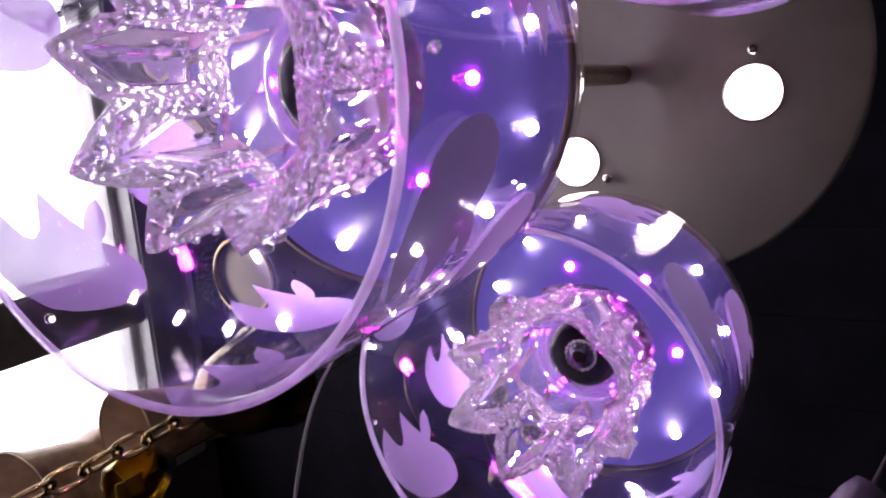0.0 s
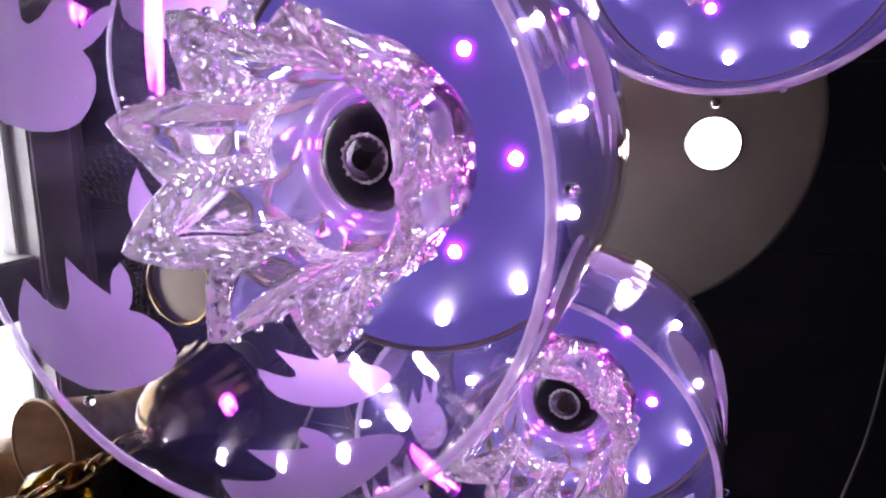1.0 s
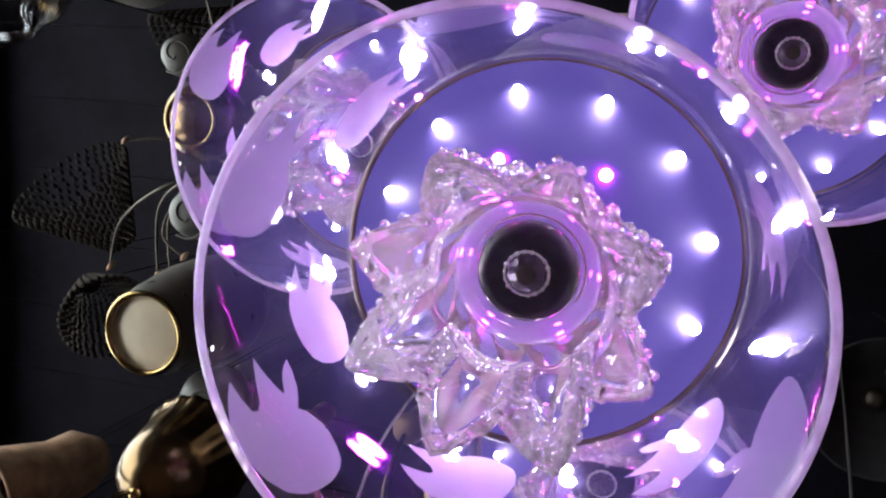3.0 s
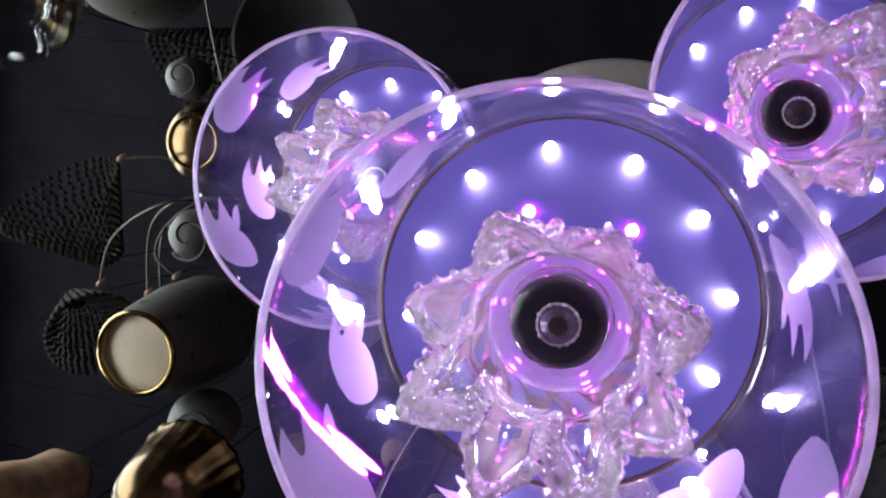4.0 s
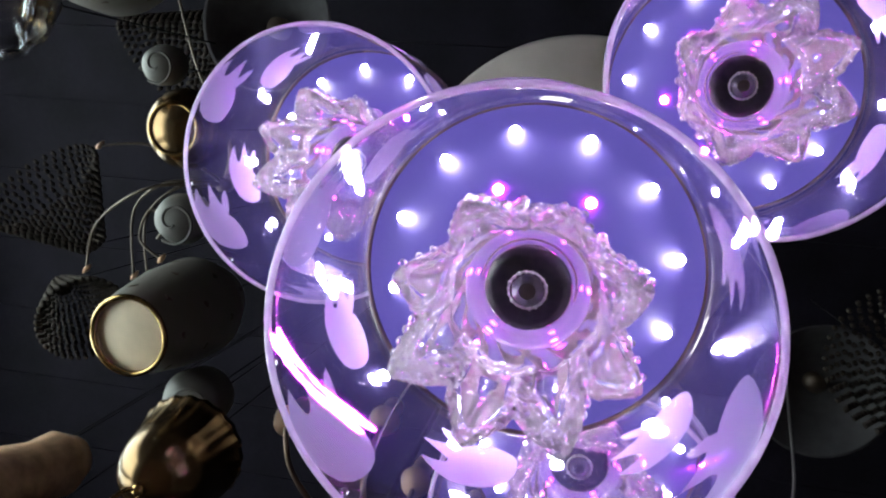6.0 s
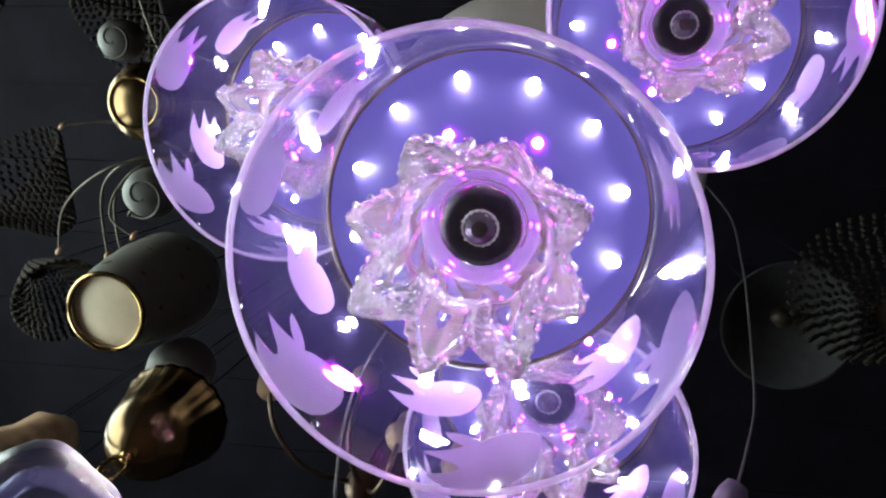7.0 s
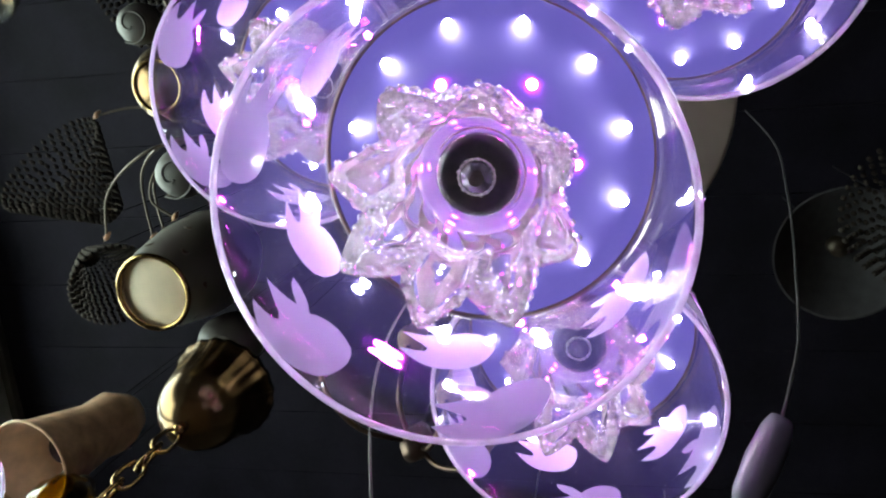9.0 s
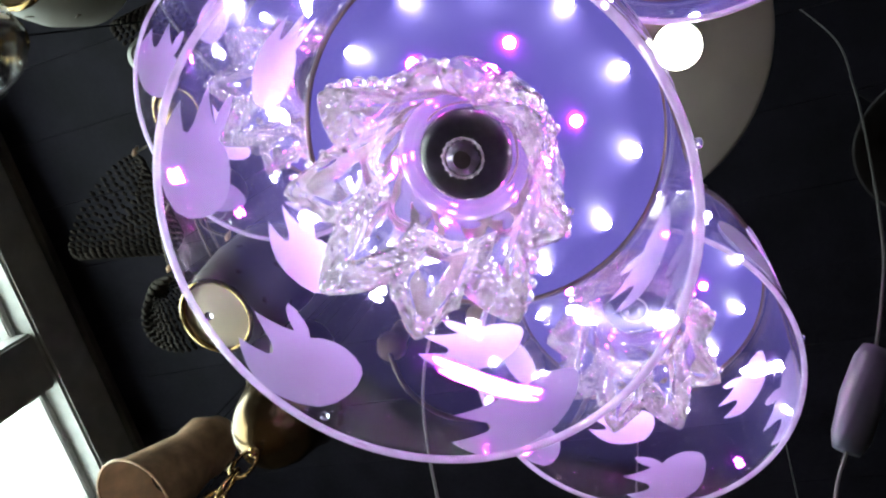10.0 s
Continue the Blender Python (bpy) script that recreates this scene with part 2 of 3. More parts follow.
def tube(points, radius, n=10, taper=None):
    """A round rod along a smoothed line of points."""
    pts = [Vector(p) for p in points]
    fine = []
    for i in range(len(pts) - 1):
        p0, p1, p2, p3 = pts[max(i - 1, 0)], pts[i], pts[i + 1], pts[min(i + 2, len(pts) - 1)]
        steps = 8 if len(pts) > 2 else 1
        for s in range(steps):
            u = s / steps
            fine.append(0.5 * ((2 * p1) + (p2 - p0) * u + (2 * p0 - 5 * p1 + 4 * p2 - p3) * u * u + (3 * p1 - p0 - 3 * p2 + p3) * u ** 3))
    fine.append(pts[-1])
    bm = bmesh.new()
    rings = []
    side = Vector((0.31, 0.77, 0.55))
    for i, p in enumerate(fine):
        d = (fine[min(i + 1, len(fine) - 1)] - fine[max(i - 1, 0)]).normalized()
        a = side - d * side.dot(d)
        a.normalize()
        b = d.cross(a)
        side = a
        r = radius * (1 if taper is None else 1 + (taper - 1) * i / (len(fine) - 1))
        rings.append([bm.verts.new(p + r * (math.cos(2 * math.pi * k / n) * a + math.sin(2 * math.pi * k / n) * b)) for k in range(n)])
    for lo, hi in zip(rings[:-1], rings[1:]):
        for k in range(n):
            bm.faces.new((lo[k], lo[(k + 1) % n], hi[(k + 1) % n], hi[k]))
    bm.faces.new(rings[0])
    bm.faces.new(rings[-1])
    return finish(bm)


def box(x0, y0, z0, x1, y1, z1, bevel=0.0):
    bm = bmesh.new()
    bmesh.ops.create_cube(bm, size=1)
    bmesh.ops.scale(bm, vec=(x1 - x0, y1 - y0, z1 - z0), verts=bm.verts)
    bmesh.ops.translate(bm, vec=((x0 + x1) / 2, (y0 + y1) / 2, (z0 + z1) / 2), verts=bm.verts)
    if bevel:
        bmesh.ops.bevel(bm, geom=list(bm.edges), offset=bevel, segments=2, affect="EDGES")
    return finish(bm, False)


def torus(big, small, n=64, m=10, squash=1.0):
    bm = bmesh.new()
    rings = [[bm.verts.new(((big + small * math.cos(2 * math.pi * j / m)) * math.cos(2 * math.pi * i / n),
                            (big + small * math.cos(2 * math.pi * j / m)) * math.sin(2 * math.pi * i / n) * squash,
                            small * math.sin(2 * math.pi * j / m))) for j in range(m)] for i in range(n)]
    for i in range(n):
        for j in range(m):
            bm.faces.new((rings[i][j], rings[(i + 1) % n][j], rings[(i + 1) % n][(j + 1) % m], rings[i][(j + 1) % m]))
    return finish(bm)


def thing(name, label, category, at=(0, 0, 0), group="", kind=""):
    ob = new(name)
    ob.location = at
    return tagged(ob, label, category, group, kind)


# ---- the room ----
WX, WTOP, CEIL = -1.25, 2.686, 2.77


def setting(name, bm, material, label, category):
    return tagged(part(name, bm, material), label, category, kind="structure")


setting("floor", box(-1.45, -2.0, -0.1, 2.0, 2.0, 0.0), M_FLOOR, "unseen pale floor that bounces light onto the ceiling", "floor")
setting("wall_east", box(2.0, -2.0, 0.0, 2.15, 2.0, CEIL), M_WALL, "dark brown plain wall of the showroom", "wall")
setting("wall_north", box(-1.45, 2.0, 0.0, 2.15, 2.15, CEIL), M_WALL, "dark brown plain wall of the showroom", "wall")
setting("wall_south", box(-1.45, -2.15, 0.0, 2.15, -2.0, CEIL), M_WALL, "dark brown plain wall of the showroom", "wall")


def wall_with_window():
    """The window wall: piers and bands round two lights that are parted by a mullion."""
    bm = bmesh.new()
    for y0, z0, y1, z1 in ((-2.0, 0.0, -0.55, CEIL), (0.80, 0.0, 2.0, CEIL), (-0.55, WTOP + 0.068, 0.80, CEIL), (-0.55, 0.0, 0.80, 1.0)):
        b = box(WX - 0.2, y0, z0, WX, y1, z1)
        me = bpy.data.meshes.new("tmp")
        b.to_mesh(me)
        b.free()
        bm.from_mesh(me)
        bpy.data.meshes.remove(me)
    return bm


setting("wall_west", wall_with_window(), M_WALL, "dark brown wall with a tall bright window", "wall")


def ceiling_boards():
    bm = bmesh.new()
    y = -2.15
    while y < 2.15:
        w = 0.14
        b = box(-1.45, y + 0.0006, CEIL + random.uniform(0, 0.0012), 2.15, y + w - 0.0006, CEIL + 0.05)
        me = bpy.data.meshes.new("tmp")
        b.to_mesh(me)
        b.free()
        bm.from_mesh(me)
        bpy.data.meshes.remove(me)
        y += w
    b = box(-1.45, -2.15, CEIL + 0.06, 2.15, 2.15, CEIL + 0.1)
    me = bpy.data.meshes.new("tmp")
    b.to_mesh(me)
    b.free()
    bm.from_mesh(me)
    bpy.data.meshes.remove(me)
    return bm


setting("ceiling", ceiling_boards(), M_CEIL, "ceiling of dark wooden boards with dimness in the colour", "ceiling")

win = setting("window_1", box(WX - 0.14, 0.313, 1.06, WX - 0.02, 0.440, WTOP - 0.04, 0.006), M_FRAME, "grey framed window with two bright overcast panes", "window")
for name, b in (("frame_rail", (WX - 0.14, -0.55, WTOP - 0.04, WX - 0.012, 0.80, WTOP + 0.068)), ("frame_rail", (WX - 0.14, -0.55, 1.0, WX - 0.02, 0.80, 1.06)),
                ("frame_stile", (WX - 0.14, -0.55, 1.06, WX - 0.02, -0.49, WTOP - 0.04)), ("frame_stile", (WX - 0.14, 0.74, 1.06, WX - 0.02, 0.80, WTOP - 0.04))):
    part(name, box(*b, 0.006), M_FRAME, win)
for y0, y1 in ((-0.49, 0.313), (0.440, 0.74)):
    p = part("pane", box(WX - 0.085, y0, 1.06, WX - 0.079, y1, WTOP - 0.04), M_PANE, win, "clear window glass")
    p.visible_shadow = False
    for b in ((WX - 0.10, y0, WTOP - 0.058, WX - 0.062, y1, WTOP - 0.04), (WX - 0.10, y0, 1.06, WX - 0.062, y1, 1.078)):
        part("glazing_bead", box(*b, 0.003), M_FRAME, win)
setting("backdrop", box(-3.02, -4.0, -1.0, -3.0, 4.5, 5.5), M_SKY, "bright white overcast sky outside the window", "sky")


def curtain(y0, y1, x, z0, z1):
    bm = bmesh.new()
    n = 60
    rows = []
    for j in range(13):
        z = z0 + (z1 - z0) * j / 12
        rows.append([bm.verts.new((x + 0.022 * math.sin(i * 0.85 + 0.3 * math.sin(j * 0.4)) + 0.008 * math.sin(i * 2.3), y0 + (y1 - y0) * i / n, z)) for i in range(n + 1)])
    for a, b in zip(rows[:-1], rows[1:]):
        for i in range(n):
            bm.faces.new((a[i], a[i + 1], b[i + 1], b[i]))
    bmesh.ops.solidify(bm, geom=list(bm.faces), thickness=0.003)
    return finish(bm)


cur = thing("curtain", "dark grey hanging fabric curtain beside the window", "curtain", (0, 0, 0))
part("drape", curtain(-1.9, -0.58, WX + 0.09, 0.1, CEIL - 0.06), M_DRAPE, cur)
part("curtain_rod", tube([(WX + 0.09, -1.98, CEIL - 0.055), (WX + 0.09, -0.5, CEIL - 0.055)], 0.012), M_DARKWIRE, cur)
part("rod_bracket", box(WX, -0.54, CEIL - 0.07, WX + 0.09, -0.52, CEIL - 0.04), M_DARKWIRE, cur)

# ---- the lit lamp with four glass bowls ----
ZA = 1.75
RIM_R, RIM_Z = 0.0690, -0.095
chandelier = thing("ceiling_lamp", "lit ceiling lamp with four clear glass bowls and brown disc", "ceiling lamp")


def bowl_radius(z):
    """Radius of the bowl's outer wall at a depth below the light board."""
    u = min(max(-z / 0.095, 0.0), 1.0)
    return 0.0668 + 0.0022 * u ** 2.2 + 0.0006 * math.sin(3.0 * u)


def bowl_mesh():
    t = 0.0022
    zs = [0.004 - 0.099 * i / 26 for i in range(27)]
    outer = [(bowl_radius(z), z) for z in zs]
    inner = [(bowl_radius(z) - t, z) for z in reversed(zs)]
    return lathe([(0.0655, 0.006)] + outer + inner, 96, None, True)


def etched_motif(angle, z0, flip=1.0, size=1.0):
    """An etched tulip wrapped on the wall: a leaning round body, two horns with a scooped notch between and a side leaf."""
    outline = ((8.3, 16.4), (7.0, 10.5), (6.0, 6.6), (5.0, 5.6), (4.1, 7.6), (3.6, 12.5), (3.0, 18.6), (1.9, 14.5), (0.2, 8.6), (-1.0, 5.0), (-1.7, 9.0), (-2.6, 11.6),
               (-3.9, 12.9), (-4.4, 9.0), (-4.1, 4.4), (-3.3, 1.4), (-2.4, -0.4), (-3.9, -3.0), (-5.2, -7.2), (-5.7, -11.5), (-5.2, -16.0), (-4.2, -19.4), (-2.8, -21.0),
               (-0.4, -21.6), (2.2, -20.8), (4.8, -18.9), (7.1, -15.4), (8.8, -9.5), (10.0, -3.0), (10.6, 3.2), (10.2, 8.4), (9.2, 13.4))
    bm = bmesh.new()
    bm.faces.new([bm.verts.new((u, v, 0)) for v, u in outline])
    for k in range(-20, 19, 3):
        bmesh.ops.bisect_plane(bm, geom=bm.verts[:] + bm.edges[:] + bm.faces[:], plane_co=(k, 0, 0), plane_no=(1, 0, 0))
    bmesh.ops.triangulate(bm, faces=bm.faces[:])
    for p in bm.verts:
        u, v = p.co.x * 0.001 * size, p.co.y
        z = max(RIM_Z + 0.0012, z0 + flip * v * 0.0024 * size + u * 0.12)
        r = bowl_radius(z) + 0.0006
        a = angle + u / r
        p.co = (r * math.cos(a), r * math.sin(a), z)
    return finish(bm)


TIP = radians(20)


def lobe(a):
    """Which of the eight petals an angle belongs to, and how far it lies from the petal's middle (-0.5 to 0.5)."""
    w = (a - TIP) / (2 * math.pi) * 8
    k = math.floor(w + 0.5)
    return k % 2, w - k


def step(x, lo, hi):
    w = min(1.0, max(0.0, (x - lo) / (hi - lo)))
    return w * w * (3 - 2 * w)


def cup_wall(a, u):
    """Radius and height of the crystal cup's outer wall, u from its foot to its lip.

    Petals with a banded border alternate with plain folded ones; the foot is cut in slanting flutes."""
    kind, d = lobe(a)
    s = 1 - 2 * abs(d)
    r = 0.0272 + 0.0034 * min(1.0, u * 3) ** 0.6 - 0.0012 * u
    tip = s if s < 0.85 else 0.85 + 0.5 * (s - 0.85)
    out = 0.0108 * tip * u ** 1.25
    foot = step(u, 0.10, 0.2) * (1 - step(u, 0.36, 0.48))
    relief = 0.0008 * abs(math.cos(8 * (a - TIP) + 9 * u)) * foot
    if kind:
        wide = 0.32 * (1 - step(u, 0.60, 0.86))
        pane = step(u, 0.34, 0.42) * (1 - step(abs(d), wide - 0.06, wide + 0.02))
        edge = step(u, 0.945, 0.97)
        relief += -0.0016 * pane + 0.0005 * edge
    else:
        ridge = max(0.0, 1 - abs(u - 0.95 + 0.25 * abs(d)) / 0.035) + max(0.0, 1 - abs(abs(d) - 0.40) / 0.05) * step(u, 0.4, 0.5)
        relief += 0.0008 * min(1.0, ridge) - 0.0008 * step(u, 0.45, 0.55) * (1 - step(abs(d), 0.3, 0.38))
    if u < 0.1:
        return r * (0.6 + 4 * u), -0.010 - 0.0655 * u + 0.0012 * math.sin(2 * math.pi * u / 0.05)
    return r + out + relief, -0.010 - 0.0655 * u - 0.0105 * (s - 0.35) * u ** 2


CUP_N, CUP_ROWS = 512, 104


def star_mesh():
    """A pressed-glass flower cup: eight pointed petals outside, a smooth round bowl inside."""
    outer = [(0.03, -0.01 - 0.069 * i / CUP_ROWS) for i in range(1, CUP_ROWS + 1)]
    bowl = [(0.0274, -0.0650), (0.0269, -0.0580), (0.0263, -0.0510), (0.0254, -0.0440), (0.0240, -0.0370), (0.0219, -0.0310), (0.0193, -0.0265), (0.0165, -0.0240), (0.0, -0.0228)]

    def shape(a, r, z, i):
        kind, d = lobe(a)
        s = 1 - 2 * abs(d)
        if 1 <= i <= CUP_ROWS:
            return cup_wall(a, i / CUP_ROWS)
        if i == CUP_ROWS + 1:
            q, h = cup_wall(a, 1.0)
            return q - 0.0013, h - 0.0004
        if i == CUP_ROWS + 2:
            q, h = cup_wall(a, 0.98)
            return q - 0.0030, h + 0.0016
        if i == CUP_ROWS + 3:
            return 0.0280 + 0.0030 * s, -0.0700 - 0.0030 * s
        return r, z

    bm = lathe([(0.0, -0.010)] + outer + [(0.031, -0.08), (0.030, -0.079), (0.029, -0.072)] + bowl, CUP_N, shape)
    for i, f in enumerate(bm.faces):
        row = i // CUP_N
        u = row / CUP_ROWS
        kind, d = lobe(2 * math.pi * (i % CUP_N + 0.5) / CUP_N)
        if row <= CUP_ROWS:
            pane = abs(d) < 0.30 * (1 - step(u, 0.62, 0.86)) if kind else 0.46 < u < 0.88 and abs(d) < 0.34
            f.material_index = 1 if pane or u < 0.30 else 0
        else:
            f.material_index = 0 if kind and row <= CUP_ROWS + 2 else 1
    return bm


def bead_spots():
    """Angle, height and relative size of the beads set round the borders of the petals."""
    for k in range(8):
        row = ((0.0, 0.90), (0.095, 0.895), (0.19, 0.885), (0.285, 0.87), (0.38, 0.855), (0.41, 0.76), (0.41, 0.67), (0.41, 0.58), (0.41, 0.49), (0.41, 0.40)) if k % 2 else ((0.10, 0.955), (0.22, 0.94), (0.34, 0.92))
        for d, u in row:
            for side in ((-1, 1) if d else (1,)):
                yield TIP + 2 * math.pi * (k + side * d) / 8, u, 1.0 if k % 2 else 0.6


def gem_mesh(r, h):
    bm = bmesh.new()
    n = 8
    bot = [bm.verts.new((r * math.cos(2 * math.pi * k / n), r * math.sin(2 * math.pi * k / n), 0)) for k in range(n)]
    mid = [bm.verts.new((0.95 * r * math.cos(2 * math.pi * (k + 0.5) / n), 0.95 * r * math.sin(2 * math.pi * (k + 0.5) / n), -h * 0.45)) for k in range(n)]
    top = [bm.verts.new((0.5 * r * math.cos(2 * math.pi * k / n), 0.5 * r * math.sin(2 * math.pi * k / n), -h)) for k in range(n)]
    for lo, hi, s in ((bot, mid, 0), (mid, top, 1)):
        for k in range(n):
            j = (k + 1) % n
            if s == 0:
                bm.faces.new((lo[k], lo[j], hi[k]))
                bm.faces.new((lo[j], hi[j], hi[k]))
            else:
                bm.faces.new((lo[k], hi[j], hi[k]))
                bm.faces.new((lo[k], lo[j], hi[j]))
    bm.faces.new(top)
    bm.faces.new(bot)
    return finish(bm, False)


def bezel_mesh():
    """A thin ring set with small grains of uneven size, all in the pale lit-glass colour."""
    rnd = random.Random(3)
    bm = torus(0.0066, 0.0004, 36, 6)
    for k in range(18):
        a = 2 * math.pi * k / 18
        bmesh.ops.create_icosphere(bm, subdivisions=1, radius=rnd.uniform(0.0005, 0.0009), matrix=Matrix.Translation((0.0066 * math.cos(a), 0.0066 * math.sin(a), -0.0004)))
    return finish(bm)


def bead_mesh():
    bm = bmesh.new()
    bmesh.ops.create_icosphere(bm, subdivisions=2, radius=0.0020)
    return finish(bm)


def led_mesh(r, h):
    return lathe([(r, 0.0), (r * 0.97, -h * 0.4), (r * 0.75, -h * 0.8), (r * 0.4, -h * 0.97), (0, -h)], 16)


SHARED = {}


def once(key, maker, material, name, parent, at, label=""):
    """The first of a kind builds the mesh, the others use it again."""
    if key not in SHARED:
        SHARED[key] = part(name, maker(), material, parent, label, at)
        return SHARED[key]
    return tagged(share(name, SHARED[key], parent, at), label)


def lamp_head(x, y, z, turn, lean=(0, 0)):
    """One lamp: light board with two rings of diodes, black knob, crystal cup and etched bowl."""
    base = once("board", lambda: lathe([(0, 0.0), (0.030, 0.0), (0.0642, 0.0), (0.0642, 0.002), (0, 0.002)], 96), M_BOARD, "light_board", chandelier,
                pose(x, y, z, *lean, turn), "blue-violet round diode board with scattered light as glow")
    I = Matrix.Identity(4)
    once("housing", lambda: lathe([(0.0643, -0.0012), (0.0652, -0.0016), (0.0661, -0.0006), (0.0658, 0.0015), (0.050, 0.006), (0.020, 0.018), (0, 0.020), (0, 0.0025), (0.0643, 0.0025)], 96),
         M_BRONZE, "housing", base, I, "dark bronze housing ring")
    once("bowl", bowl_mesh, M_BOWL, "glass_bowl", base, I, "clear blown glass bowl")
    once("rim", lambda: torus(RIM_R - 0.0011, 0.00105, 96, 10), M_RIM, "bowl_rim", base, pose(0, 0, RIM_Z), "ground glass rim with lilac light in its colour")
    for k in range(12):
        a = radians(-101.6 + 30 * k)
        once("white", lambda: led_mesh(0.0019, 0.0010), M_WHITE, "white_diode", base, pose(0.055 * math.cos(a), 0.055 * math.sin(a), -0.0003))
    for k in range(6):
        a = radians(-116.4 + 60 * k)
        once("pink", lambda: led_mesh(0.0020, 0.0010), M_PINK, "magenta_diode", base, pose(0.0352 * math.cos(a), 0.0352 * math.sin(a), -0.0003))
    for k in range(6):
        for key, deg, depth, flip, size in (("inner", 45, -0.024, -1, 0.92), ("outer", 26, -0.067, -1, 1.0)):
            once("etch_" + key, lambda: etched_motif(0.0, depth, flip, size), M_ETCH, "etched_flower", base, pose(0, 0, 0, 0, 0, deg + 60 * k))
    once("star", star_mesh, (M_STAR, M_CLEAR), "crystal_cup", base, I, "pressed crystal cup with eight pointed lobes")
    for a, u, size in bead_spots():
        r, h = cup_wall(a, u)
        once("bead", bead_mesh, M_GEM, "bead", base, pose((r + 0.0009) * math.cos(a), (r + 0.0009) * math.sin(a), h) @ Matrix.Diagonal((size, size, size, 1)))
    for deg, dz in ((-2.0, -0.086), (168.0, -0.090), (131.0, -0.088), (75.0, -0.084)):
        a = radians(deg - turn)
        once("drop", lambda: lathe([(0, 0.0013), (0.0010, 0.0009), (0.0014, 0.0), (0.0010, -0.0009), (0, -0.0013)], 10), M_GEM, "glass_drop", base,
             pose(0.0695 * math.cos(a), 0.0695 * math.sin(a), dz))
    knob = once("knob", lambda: lathe([(0.0155, -0.0005), (0.0158, -0.012), (0.0158, -0.0232), (0.0149, -0.0262), (0.0120, -0.0277), (0.0078, -0.0270), (0, -0.0268)], 48),
                M_KNOB, "knob", base, I, "black lacquered round knob")
    once("bezel", lambda: bezel_mesh(), M_BEZEL, "bezel", base, pose(0, 0, -0.0277), "thin ring of glass grains coloured pale for diode light")
    once("gem", lambda: gem_mesh(0.0062, 0.0028), M_STONE, "gem", base, pose(0, 0, -0.0272), "faceted glass gem")
    return base


HEADS = [(0.0, 0.0, 0.0, 0.0), (0.0887, -0.0839, 0.1428, 43.5), (0.0290, 0.1201, 0.1267, 4.3), (-0.1145, -0.0296, 0.1600, 6.0)]
PLATE_Z = ZA + 0.279
for hx, hy, hz, turn in HEADS:
    lamp_head(hx, hy, ZA + hz, turn, (1.2, -1.0) if hz == 0 else (0, 0))
    part("stem", tube([(hx, hy, ZA + hz + 0.018), (hx, hy, PLATE_Z + 0.002)], 0.006, 16), M_BRONZE, chandelier)
PLATE_X, PLATE_Y = 0.0110, 0.0019
plate = part("mounting_disc", lathe([(0, 0.0), (0.06, 0.0), (0.1245, 0.0), (0.1267, 0.0010), (0.1274, 0.003), (0.1274, 0.018), (0.1245, 0.020), (0, 0.020)], 128), M_PLATE, chandelier,
             "brushed brown steel disc", pose(PLATE_X, PLATE_Y, PLATE_Z))
for deg, out in ((12.5, 0.0672), (130.0, 0.0672), (252.5, 0.0715)):
    a = radians(deg)
    c = (out * math.cos(a), out * math.sin(a))
    once("spot", lambda: lathe([(0.0154, 0.0), (0.0152, -0.0015), (0.0, -0.0025)], 48), M_SPOT, "spot_light", plate, pose(*c, -0.0003), "round white glowing light")
    once("spot_ring", lambda: torus(0.0161, 0.0009, 48, 8), M_CHROME, "spot_ring", plate, pose(*c, -0.0005))
    s = radians(deg - 21)
    once("screw", lambda: lathe([(0.0036, 0.0), (0.0036, -0.002), (0.0028, -0.0042), (0.0012, -0.0052), (0, -0.0052)], 16), M_CHROME, "screw", plate,
         pose(0.0664 * math.cos(s), 0.0664 * math.sin(s), 0))
part("ceiling_stem", tube([(PLATE_X, PLATE_Y, PLATE_Z + 0.019), (PLATE_X, PLATE_Y, CEIL + 0.01)], 0.009, 16), M_BRONZE, chandelier)


# ---- hanging shades and clutter of the showroom ----
def hang(parent, x, y, z0, r=0.0008):
    """A thin dark rod up to the ceiling."""
    part("hanging_rod", tube([(x, y, z0), (x, y, CEIL + 0.01)], r, 8), M_ROD, parent)


